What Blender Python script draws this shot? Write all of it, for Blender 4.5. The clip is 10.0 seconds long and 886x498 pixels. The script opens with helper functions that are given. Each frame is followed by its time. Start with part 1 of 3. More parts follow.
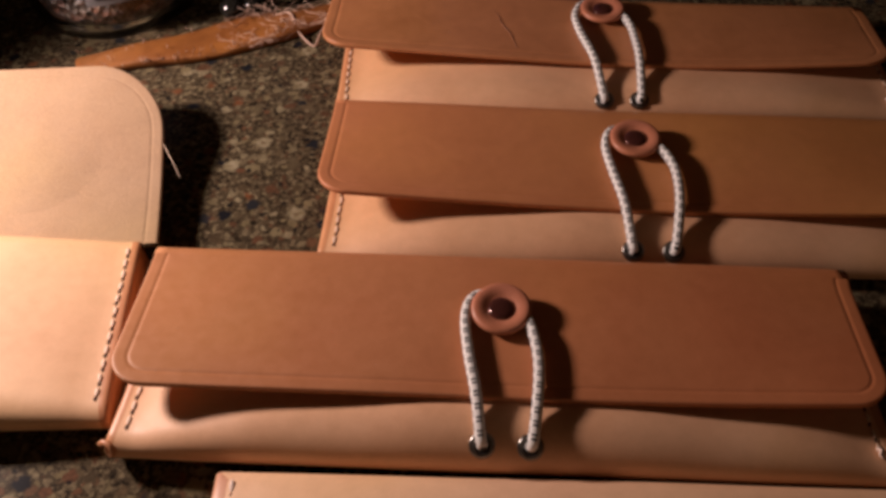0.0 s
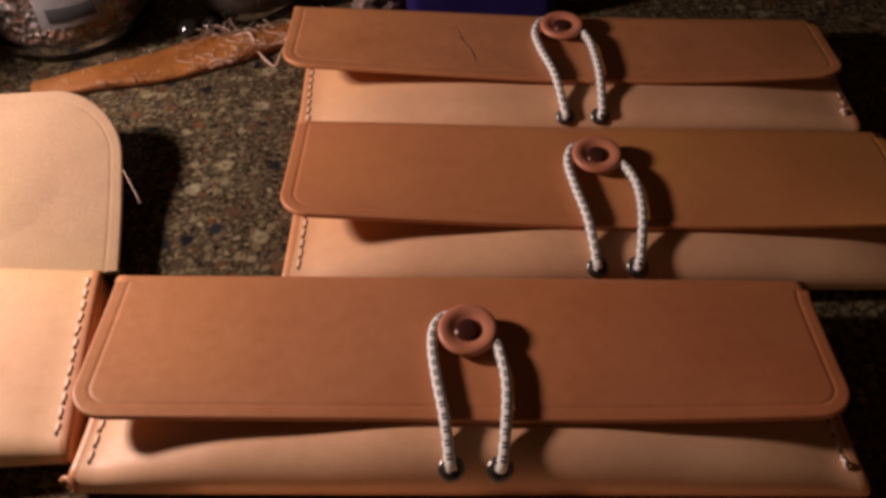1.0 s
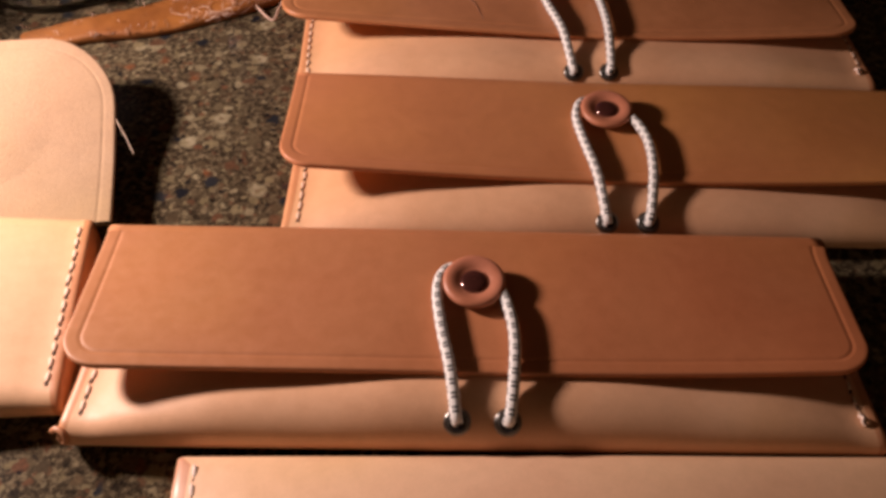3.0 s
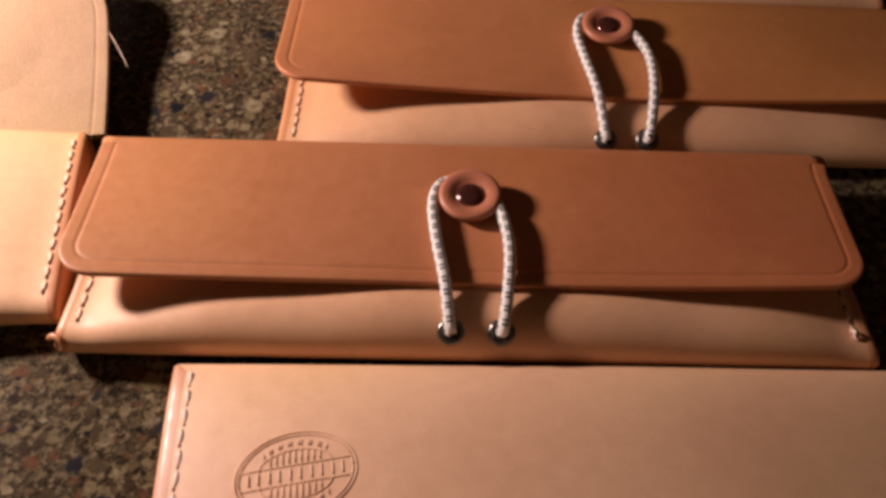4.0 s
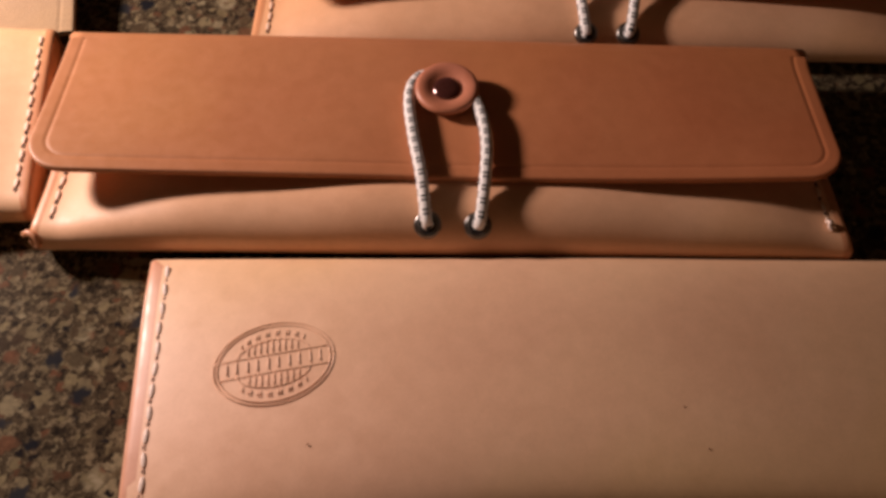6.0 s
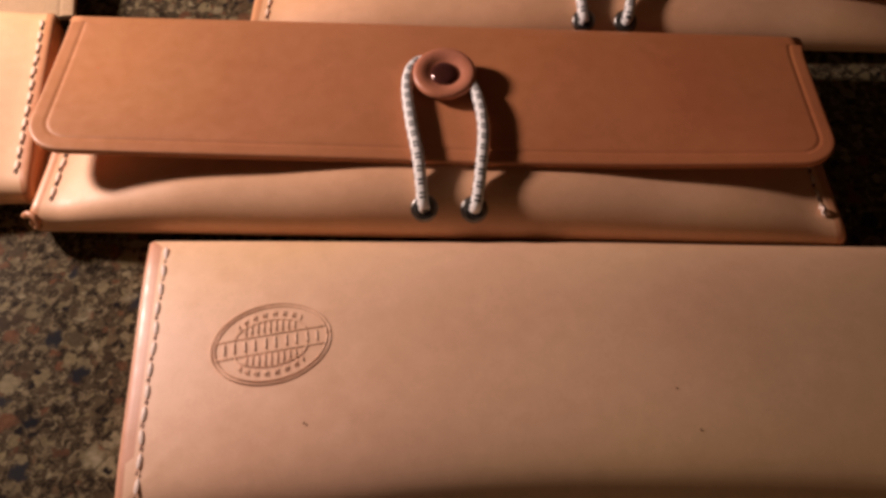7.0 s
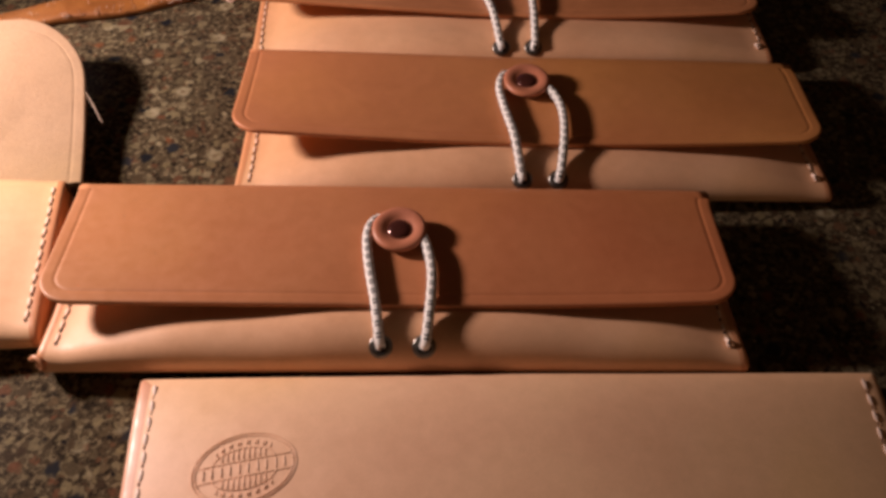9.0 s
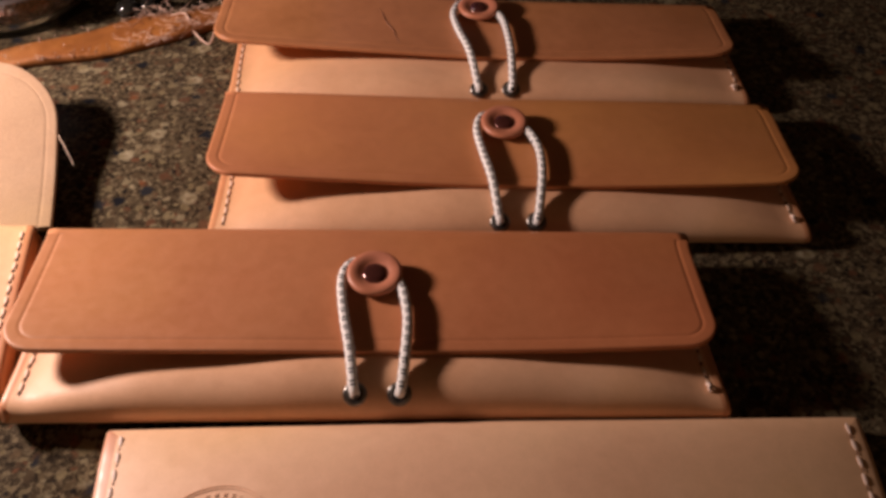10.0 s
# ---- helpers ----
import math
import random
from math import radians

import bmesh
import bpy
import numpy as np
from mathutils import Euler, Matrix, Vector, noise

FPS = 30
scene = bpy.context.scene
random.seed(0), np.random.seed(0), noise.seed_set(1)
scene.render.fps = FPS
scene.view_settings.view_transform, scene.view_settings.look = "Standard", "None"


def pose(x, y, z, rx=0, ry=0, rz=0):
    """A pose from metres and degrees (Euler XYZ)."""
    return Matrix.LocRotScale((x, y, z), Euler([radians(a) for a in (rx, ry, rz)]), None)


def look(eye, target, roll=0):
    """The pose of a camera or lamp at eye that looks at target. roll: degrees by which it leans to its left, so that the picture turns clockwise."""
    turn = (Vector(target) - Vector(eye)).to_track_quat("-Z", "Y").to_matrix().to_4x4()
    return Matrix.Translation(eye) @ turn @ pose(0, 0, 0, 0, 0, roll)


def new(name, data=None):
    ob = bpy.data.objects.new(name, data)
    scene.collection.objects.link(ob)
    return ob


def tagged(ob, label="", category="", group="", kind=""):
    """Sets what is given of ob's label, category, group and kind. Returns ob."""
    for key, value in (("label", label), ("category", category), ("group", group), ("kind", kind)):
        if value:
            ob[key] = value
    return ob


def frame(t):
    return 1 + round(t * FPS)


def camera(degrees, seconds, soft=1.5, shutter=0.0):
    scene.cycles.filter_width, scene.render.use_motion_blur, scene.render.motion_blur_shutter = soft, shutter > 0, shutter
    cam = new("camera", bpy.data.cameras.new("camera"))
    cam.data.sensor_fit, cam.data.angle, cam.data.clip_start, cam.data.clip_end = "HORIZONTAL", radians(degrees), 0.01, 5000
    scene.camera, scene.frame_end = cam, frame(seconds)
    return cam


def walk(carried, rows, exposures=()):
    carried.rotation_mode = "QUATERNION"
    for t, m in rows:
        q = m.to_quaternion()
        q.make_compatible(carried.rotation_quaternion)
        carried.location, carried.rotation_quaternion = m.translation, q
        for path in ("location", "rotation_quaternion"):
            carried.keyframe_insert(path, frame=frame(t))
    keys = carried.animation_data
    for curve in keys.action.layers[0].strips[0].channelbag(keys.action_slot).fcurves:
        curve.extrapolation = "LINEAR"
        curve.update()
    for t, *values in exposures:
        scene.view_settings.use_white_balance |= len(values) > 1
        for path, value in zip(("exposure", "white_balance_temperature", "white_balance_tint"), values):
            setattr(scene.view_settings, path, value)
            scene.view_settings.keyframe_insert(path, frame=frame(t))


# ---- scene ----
cam = camera(54.8, 10.0, 3.4)
PATH = [
    (0, (0.008, -0.013, 0.207), (-0.078, 1.347, -1.257), -2.2),
    (0.5, (0.01, -0.015, 0.204), (-0.04, 1.347, -1.259), -1.8),
    (1, (0.009, -0.01, 0.209), (-0.003, 1.367, -1.242), -1.3),
    (1.5, (0.015, -0.004, 0.208), (0.045, 1.393, -1.223), -0.6),
    (2, (0.012, -0.005, 0.205), (0.041, 1.399, -1.219), -0.2),
    (2.5, (0.01, -0.007, 0.201), (0.048, 1.365, -1.253), 0.3),
    (2.7, (0.008, -0.01, 0.198), (0.036, 1.35, -1.268), 0.1),
    (3.8, (0.001, -0.013, 0.194), (-0.024, 1.276, -1.336), 0.1),
    (4, (0.007, -0.016, 0.191), (0.006, 1.227, -1.376), 0.1),
    (4.5, (0.007, -0.016, 0.188), (0.025, 1.143, -1.442), 0.1),
    (5, (0.007, -0.019, 0.187), (0.026, 1.097, -1.472), 0.5),
    (5.5, (0.009, -0.02, 0.186), (0.032, 1.085, -1.481), 0.6),
    (7, (0.011, -0.025, 0.186), (0.035, 1.063, -1.492), 1.1),
    (7.5, (0.013, -0.023, 0.179), (0.034, 1.083, -1.487), 1.0),
    (8, (0.015, -0.031, 0.191), (0.035, 1.086, -1.468), 0.7),
    (8.5, (0.018, -0.036, 0.206), (0.045, 1.171, -1.389), 0.7),
    (9, (0.022, -0.042, 0.215), (0.063, 1.28, -1.285), 0.5),
    (9.5, (0.019, -0.031, 0.216), (0.074, 1.346, -1.233), 0.4),
    (10, (0.025, -0.038, 0.213), (0.101, 1.349, -1.226), 1.2),
]
walk(cam, [(t, look(eye, target, roll)) for t, eye, target, roll in PATH],
     [(0.0, -0.31), (1.0, -0.35), (1.5, -0.2), (2.0, 0.08), (2.5, 0.15), (4.0, 0.12), (5.5, 0.07), (8.5, 0.07), (9.5, 0.09), (10.0, 0.08)])

# ---- light and exposure ----
# even warm fill without a source of its own, added to lift the darks
world = bpy.data.worlds.new("warm_fill")
world.use_nodes = True
world.node_tree.nodes["Background"].inputs[0].default_value = (1.0, 0.65, 0.42, 1)
world.node_tree.nodes["Background"].inputs[1].default_value = 0.19
scene.world = world

lamp_data = bpy.data.lights.new("table_lamp", "SPOT")
lamp_data.energy = 6.75
lamp_data.color = (1.0, 0.775, 0.71)
lamp_data.shadow_soft_size = 0.02
lamp = new("table_lamp", lamp_data)
lamp_data.spot_size = radians(100)
lamp_data.spot_blend = 0.4
lamp.matrix_world = look((-0.282, 0.212, 0.156), (0.05, 0.118, 0.0))


# ---- materials ----
def material(name, rough=0.5, metal=0.0, base=(0.5, 0.5, 0.5)):
    m = bpy.data.materials.new(name)
    m.use_nodes = True
    b = m.node_tree.nodes["Principled BSDF"]
    b.inputs["Base Color"].default_value = (*base, 1)
    b.inputs["Roughness"].default_value = rough
    b.inputs["Metallic"].default_value = metal
    return m, m.node_tree, b


def add(nt, kind, **inputs):
    n = nt.nodes.new(kind)
    for k, v in inputs.items():
        n.inputs[k.replace("_", " ")].default_value = v
    return n


def ramp(nt, fac, stops):
    n = nt.nodes.new("ShaderNodeValToRGB")
    cr = n.color_ramp
    while len(cr.elements) < len(stops):
        cr.elements.new(0.5)
    for e, (p, c) in zip(cr.elements, stops):
        e.position, e.color = p, (*c, 1)
    nt.links.new(fac, n.inputs[0])
    return n.outputs[0]


def blend(nt, fac, a, b, mode="MIX"):
    n = nt.nodes.new("ShaderNodeMix")
    n.data_type, n.blend_type = "RGBA", mode
    for socket, v in ((n.inputs[0], fac), (n.inputs[6], a), (n.inputs[7], b)):
        if hasattr(v, "is_linked"):
            nt.links.new(v, socket)
        elif isinstance(v, (int, float)):
            socket.default_value = v
        else:
            socket.default_value = (*v, 1)
    return n.outputs[2]


def noise_tex(nt, coord, scale, detail=4.0, rough=0.55):
    n = add(nt, "ShaderNodeTexNoise", Scale=scale, Detail=detail, Roughness=rough)
    nt.links.new(coord, n.inputs["Vector"])
    return n.outputs["Fac"]


def bump(nt, b, height, strength, distance, under=None):
    n = add(nt, "ShaderNodeBump", Strength=strength, Distance=distance)
    nt.links.new(height, n.inputs["Height"])
    if under is not None:
        nt.links.new(under, n.inputs["Normal"])
    nt.links.new(n.outputs[0], b.inputs["Normal"])
    return n.outputs[0]


def leather(name, light, dark, rough, grain=0.3, blotch=26.0, fuzz=0.0, end_tints=None):
    m, nt, b = material(name, rough)
    co = nt.nodes.new("ShaderNodeTexCoord").outputs["Object"]
    big = noise_tex(nt, co, blotch, 5, 0.6)
    fine = noise_tex(nt, co, 1400, 3, 0.6)
    mid = noise_tex(nt, co, 240, 4, 0.65)
    c = ramp(nt, big, [(0.3, dark), (0.68, light)])
    drift = noise_tex(nt, co, 11, 2, 0.5)
    c = blend(nt, 0.7, c, ramp(nt, drift, [(0.38, (0.95, 0.89, 0.87)), (0.5, (0.98, 0.96, 0.93)), (0.62, (1.0, 1.0, 0.82))]), "MULTIPLY")
    # tint runs along x from the first colour to the second, broken by noise
    if end_tints:
        across = nt.nodes.new("ShaderNodeSeparateXYZ")
        nt.links.new(co, across.inputs[0])
        span = nt.nodes.new("ShaderNodeMath")
        span.operation = "MULTIPLY_ADD"
        span.inputs[1].default_value = 4.0
        nt.links.new(across.outputs[0], span.inputs[0])
        nt.links.new(noise_tex(nt, co, 16, 3, 0.55), span.inputs[2])
        c = blend(nt, 1.0, c, ramp(nt, span.outputs[0], [(0.1, end_tints[0]), (0.9, end_tints[1])]), "MULTIPLY")
    c = blend(nt, 0.13, c, ramp(nt, mid, [(0.3, tuple(0.62 * x for x in light)), (0.7, tuple(min(1, 1.2 * x) for x in light))]), "MIX")
    c = blend(nt, 0.07 + fuzz * 0.35, c, ramp(nt, fine, [(0.35, (0.35, 0.3, 0.28)), (0.65, (1.0, 1.0, 1.0))]), "MULTIPLY")
    nt.links.new(c, b.inputs["Base Color"])
    r = ramp(nt, mid, [(0.25, (rough - 0.08,) * 3), (0.75, (rough + 0.1,) * 3)])
    nt.links.new(r, b.inputs["Roughness"])
    pores = add(nt, "ShaderNodeTexVoronoi", Scale=1100.0)
    nt.links.new(co, pores.inputs["Vector"])
    n1 = bump(nt, b, pores.outputs["Distance"], grain * 0.2, 0.0003)
    n2 = bump(nt, b, mid, grain * 0.3, 0.0006, n1)
    bump(nt, b, fine, grain * 0.25 + fuzz, 0.0004, n2)
    b.inputs["Specular IOR Level"].default_value = 0.45
    return m


body_leather = leather("natural_vegetable_tanned_leather", (0.76, 0.45, 0.27), (0.67, 0.365, 0.2), 0.5, 0.1)
pale_leather = leather("pale_untanned_leather", (0.77, 0.49, 0.285), (0.7, 0.415, 0.235), 0.5, 0.1)
back_leather = leather("smooth_back_leather", (0.83, 0.54, 0.36), (0.75, 0.45, 0.285), 0.42, 0.05, 18.0, end_tints=((1.0, 1.0, 1.03), (0.98, 0.97, 0.84)))
flap_leather = leather("tanned_flap_leather", (0.52, 0.205, 0.092), (0.43, 0.157, 0.067), 0.44, 0.06, 20.0, end_tints=((0.95, 1.07, 1.1), (1.05, 0.94, 0.9)))
flap_leather_yellow = leather("honey_tan_flap_leather", (0.55, 0.225, 0.09), (0.45, 0.172, 0.066), 0.44, 0.06, 20.0, end_tints=((1.0, 0.95, 1.12), (1.0, 1.05, 0.86)))
flap_leather_dull = leather("dull_tan_flap_leather", (0.5, 0.207, 0.09), (0.4, 0.157, 0.064), 0.46, 0.07, 30.0)
suede = leather("suede_flesh_side", (0.42, 0.278, 0.17), (0.35, 0.222, 0.13), 0.85, 0.4, 34.0, 0.5)
edge_gloss = leather("glossy_burnished_edge", (0.7, 0.4, 0.26), (0.6, 0.3, 0.18), 0.22, 0.05)
edge_gloss.node_tree.nodes["Principled BSDF"].inputs["Specular IOR Level"].default_value = 0.5
band_leather = leather("pinkish_seam_edge_leather", (0.62, 0.32, 0.21), (0.54, 0.26, 0.165), 0.4, 0.08)
seam_edge_leather = leather("orange_burnished_seam_edge", (0.6, 0.29, 0.15), (0.5, 0.215, 0.105), 0.4, 0.1)
washer_leather = leather("reddish_washer_leather", (0.52, 0.2, 0.12), (0.46, 0.165, 0.09), 0.4, 0.25, 120.0)
scrap_leather = leather("orange_scrap_leather", (0.27, 0.1, 0.02), (0.16, 0.052, 0.013), 0.5, 0.4, 60.0)


def plain(name, base, rough, metal=0.0, scale=300.0, vary=0.3):
    m, nt, b = material(name, rough, metal, base)
    co = nt.nodes.new("ShaderNodeTexCoord").outputs["Object"]
    f = noise_tex(nt, co, scale, 4)
    c = ramp(nt, f, [(0.3, tuple(x * (1 - vary) for x in base)), (0.7, tuple(min(1, x * (1 + vary)) for x in base))])
    nt.links.new(c, b.inputs["Base Color"])
    bump(nt, b, noise_tex(nt, co, scale * 5, 3), 0.15, 0.0003)
    return m


rivet_metal = plain("antique_copper_cap", (0.13, 0.04, 0.032), 0.13, 0.6, 200, 0.2)
cap_shader = rivet_metal.node_tree.nodes["Principled BSDF"]
cap_shader.inputs["Coat Weight"].default_value = 1.0
cap_shader.inputs["Coat Roughness"].default_value = 0.12
gunmetal = plain("dark_gunmetal_eyelet", (0.2, 0.185, 0.17), 0.3, 1.0)
hole_shade = plain("black_hole_shade", (0.012, 0.008, 0.006), 0.9)
# dark colours painted flat for the shade in awl holes and the rolled corner
dark_awl_shade = plain("dark_awl_shade", (0.035, 0.018, 0.014), 0.9)
awl_shade = plain("brown_awl_shade", (0.16, 0.075, 0.055), 0.9)
thread_pale = plain("waxed_pale_thread", (0.8, 0.6, 0.5), 0.5, 0, 2500)
thread_tan = plain("waxed_tan_thread", (0.72, 0.52, 0.38), 0.55, 0, 2500)
fibre = plain("frayed_pink_fibre", (0.5, 0.33, 0.25), 0.7, 0, 900)
crease_dark = plain("rubbed_scratch", (0.2, 0.075, 0.03), 0.6)
dark_stuff = plain("dark_small_parts", (0.016, 0.011, 0.009), 0.6, 0, 500, 0.6)
purple_plastic = plain("dark_purple_plastic", (0.02, 0.013, 0.085), 0.28, 0, 60, 0.15)
red_plastic = plain("red_plastic", (0.32, 0.02, 0.015), 0.35, 0, 60, 0.15)
paper = plain("crumpled_paper", (0.16, 0.105, 0.085), 0.85, 0, 90)
grey_label = plain("grey_paper_label", (0.2, 0.19, 0.195), 0.8, 0, 120)
label_ink = plain("dark_label_print", (0.015, 0.014, 0.014), 0.8)
orange_label = plain("orange_print", (0.35, 0.08, 0.04), 0.7)
dark_stuff.node_tree.nodes["Principled BSDF"].inputs["Specular IOR Level"].default_value = 0.1
jar_fill, fill_nt, fill_b = material("jar_of_mixed_small_parts", 0.45)
fill_cells = add(fill_nt, "ShaderNodeTexVoronoi", Scale=330.0)
fill_nt.links.new(fill_nt.nodes.new("ShaderNodeTexCoord").outputs["Object"], fill_cells.inputs["Vector"])
fill_split = fill_nt.nodes.new("ShaderNodeSeparateColor")
fill_nt.links.new(fill_cells.outputs["Color"], fill_split.inputs[0])
fill_nt.links.new(ramp(fill_nt, fill_split.outputs[0], [(0.0, (0.012, 0.009, 0.009)), (0.4, (0.05, 0.03, 0.02)), (0.62, (0.18, 0.075, 0.045)), (0.8, (0.1, 0.085, 0.085)), (1.0, (0.3, 0.22, 0.17))]), fill_b.inputs["Base Color"])
bump(fill_nt, fill_b, fill_cells.outputs["Distance"], 0.8, 0.004)
bead_black = plain("dark_glossy_bead", (0.012, 0.011, 0.009), 0.08)
wall_paint = plain("brown_wall_paint", (0.3, 0.22, 0.16), 0.8, 0, 4, 0.06)
floor_wood = plain("brown_floor", (0.2, 0.12, 0.07), 0.5, 0, 6, 0.3)

glass, glass_nt, glass_b = material("clear_glass", 0.03, 0, (0.95, 0.96, 0.95))
glass_b.inputs["Transmission Weight"].default_value = 1.0
glass_b.inputs["IOR"].default_value = 1.45
bump(glass_nt, glass_b, noise_tex(glass_nt, glass_nt.nodes.new("ShaderNodeTexCoord").outputs["Object"], 40, 2), 0.1, 0.002)


def cord_material():
    m, nt, b = material("white_elastic_cord_black_flecks", 0.7)
    uv = nt.nodes.new("ShaderNodeTexCoord").outputs["UV"]
    sep = nt.nodes.new("ShaderNodeSeparateXYZ")
    nt.links.new(uv, sep.inputs[0])

    def calc(op, a, v=None, c=None):
        n = nt.nodes.new("ShaderNodeMath")
        n.operation = op
        for i, x in enumerate((a, v, c)):
            if x is None:
                continue
            if isinstance(x, (int, float)):
                n.inputs[i].default_value = x
            else:
                nt.links.new(x, n.inputs[i])
        return n.outputs[0]

    around, along = sep.outputs[0], sep.outputs[1]
    row = calc("FLOOR", calc("MULTIPLY", around, 4.0))
    inrow = calc("FRACT", calc("MULTIPLY", around, 4.0))
    shifted = calc("ADD", calc("MULTIPLY", along, 1 / 0.0034), calc("MULTIPLY", row, 0.5))
    f = calc("FRACT", shifted)
    d1 = calc("LESS_THAN", calc("ABSOLUTE", calc("SUBTRACT", f, 0.35)), 0.085)
    d2 = calc("LESS_THAN", calc("ABSOLUTE", calc("SUBTRACT", f, 0.65)), 0.085)
    band = calc("LESS_THAN", calc("ABSOLUTE", calc("SUBTRACT", inrow, 0.5)), 0.34)
    dash = calc("MULTIPLY", calc("MAXIMUM", d1, d2), band)
    weave = add(nt, "ShaderNodeTexWave", Scale=0.5, Distortion=0.4)
    stretch = nt.nodes.new("ShaderNodeMapping")
    stretch.inputs["Scale"].default_value = (12, 2600, 1)
    stretch.inputs["Rotation"].default_value = (0, 0, 0.5)
    nt.links.new(uv, stretch.inputs[0])
    nt.links.new(stretch.outputs[0], weave.inputs[0])
    white = ramp(nt, weave.outputs["Fac"], [(0.1, (0.7, 0.66, 0.62)), (0.7, (0.92, 0.89, 0.86))])
    nt.links.new(blend(nt, dash, white, (0.008, 0.007, 0.007)), b.inputs["Base Color"])
    bump(nt, b, weave.outputs["Fac"], 0.5, 0.0003)
    return m


cord_white = cord_material()


def counter_material():
    m, nt, b = material("speckled_brown_quartz", 0.22)
    co0 = nt.nodes.new("ShaderNodeTexCoord").outputs["Object"]
    warp = add(nt, "ShaderNodeTexNoise", Scale=420.0, Detail=2.0)
    nt.links.new(co0, warp.inputs["Vector"])
    off = nt.nodes.new("ShaderNodeVectorMath")
    off.operation = "SCALE"
    off.inputs["Scale"].default_value = 0.0034
    nt.links.new(warp.outputs["Color"], off.inputs[0])
    sm = nt.nodes.new("ShaderNodeVectorMath")
    nt.links.new(co0, sm.inputs[0])
    nt.links.new(off.outputs[0], sm.inputs[1])
    co = sm.outputs[0]

    def chips(scale, seed):
        shift = nt.nodes.new("ShaderNodeMapping")
        shift.inputs["Location"].default_value = (seed, seed * 2.3, seed * 0.7)
        nt.links.new(co, shift.inputs[0])
        v = add(nt, "ShaderNodeTexVoronoi", Scale=scale, Randomness=1.0)
        nt.links.new(shift.outputs[0], v.inputs["Vector"])
        s = nt.nodes.new("ShaderNodeSeparateColor")
        nt.links.new(v.outputs["Color"], s.inputs[0])
        return v.outputs["Distance"], s.outputs[0], s.outputs[1]

    def less(a, x):
        n = nt.nodes.new("ShaderNodeMath")
        n.operation = "LESS_THAN"
        nt.links.new(a, n.inputs[0])
        n.inputs[1].default_value = x
        return n.outputs[0]

    def both(a, c):
        n = nt.nodes.new("ShaderNodeMath")
        n.operation = "MULTIPLY"
        nt.links.new(a, n.inputs[0])
        nt.links.new(c, n.inputs[1])
        return n.outputs[0]

    def fade(a, lo, hi):
        n = nt.nodes.new("ShaderNodeMapRange")
        n.interpolation_type = "SMOOTHSTEP"
        nt.links.new(a, n.inputs[0])
        for k, x in zip((1, 2, 3, 4), (lo, hi, 1.0, 0.0)):
            n.inputs[k].default_value = x
        return n.outputs[0]

    # small crumbs of every tone, soft rimmed
    c = ramp(nt, noise_tex(nt, co, 480, 5, 0.75), [(0.38, (0.012, 0.009, 0.007)), (0.5, (0.05, 0.036, 0.021)), (0.62, (0.17, 0.132, 0.078))])
    for scale, seed, share, lo, hi in ((430, 2.2, 0.5, 0.25, 0.5), (290, 4.7, 0.5, 0.26, 0.46), (205, 3.1, 0.45, 0.28, 0.44), (150, 6.4, 0.28, 0.28, 0.42)):
        d, r, g = chips(scale, seed)
        tone = ramp(nt, g, [(0.0, (0.14, 0.112, 0.062)), (0.2, (0.175, 0.142, 0.082)), (0.34, (0.04, 0.028, 0.018)), (0.5, (0.115, 0.055, 0.031)), (0.62, (0.095, 0.072, 0.042)), (0.76, (0.055, 0.038, 0.023)), (0.88, (0.155, 0.126, 0.075)), (1.0, (0.225, 0.19, 0.12))])
        tone = blend(nt, 0.5, tone, ramp(nt, noise_tex(nt, co0, 700, 4, 0.72), [(0.36, (0.42, 0.38, 0.34)), (0.62, (1.25, 1.2, 1.1))]), "MULTIPLY")
        c = blend(nt, both(less(r, share), fade(d, lo, hi)), c, tone)
    # black grains and rusty patches
    d, r, g = chips(320, 5.3)
    c = blend(nt, both(less(r, 0.2), fade(d, 0.2, 0.4)), c, (0.012, 0.01, 0.01))
    d, r, g = chips(150, 9.2)
    c = blend(nt, both(less(r, 0.05), fade(d, 0.1, 0.42)), c, (0.13, 0.05, 0.022))
    # dark blue chips and pale pebbles with a darker heart
    d, r, g = chips(116, 7.7)
    blue = ramp(nt, g, [(0.0, (0.01, 0.01, 0.012)), (0.5, (0.014, 0.0145, 0.017)), (1.0, (0.026, 0.0255, 0.027))])
    c = blend(nt, both(less(r, 0.22), fade(d, 0.22, 0.36)), c, blue)
    d, r, g = chips(110, 1.9)
    pebble = ramp(nt, noise_tex(nt, co, 450, 4), [(0.35, (0.15, 0.12, 0.066)), (0.65, (0.27, 0.23, 0.15))])
    pebble = blend(nt, fade(d, 0.06, 0.14), pebble, (0.13, 0.09, 0.052))
    c = blend(nt, both(less(r, 0.07), fade(d, 0.24, 0.42)), c, pebble)
    grit = noise_tex(nt, co0, 1700, 3, 0.7)
    c = blend(nt, 0.2, c, ramp(nt, grit, [(0.35, (0.3, 0.27, 0.25)), (0.62, (1.0, 1.0, 1.0))]), "MULTIPLY")
    nt.links.new(c, b.inputs["Base Color"])
    nt.links.new(ramp(nt, grit, [(0.3, (0.16,) * 3), (0.7, (0.24,) * 3)]), b.inputs["Roughness"])
    b.inputs["Specular IOR Level"].default_value = 0.07
    bump(nt, b, grit, 0.06, 0.0003)
    return m


quartz = counter_material()


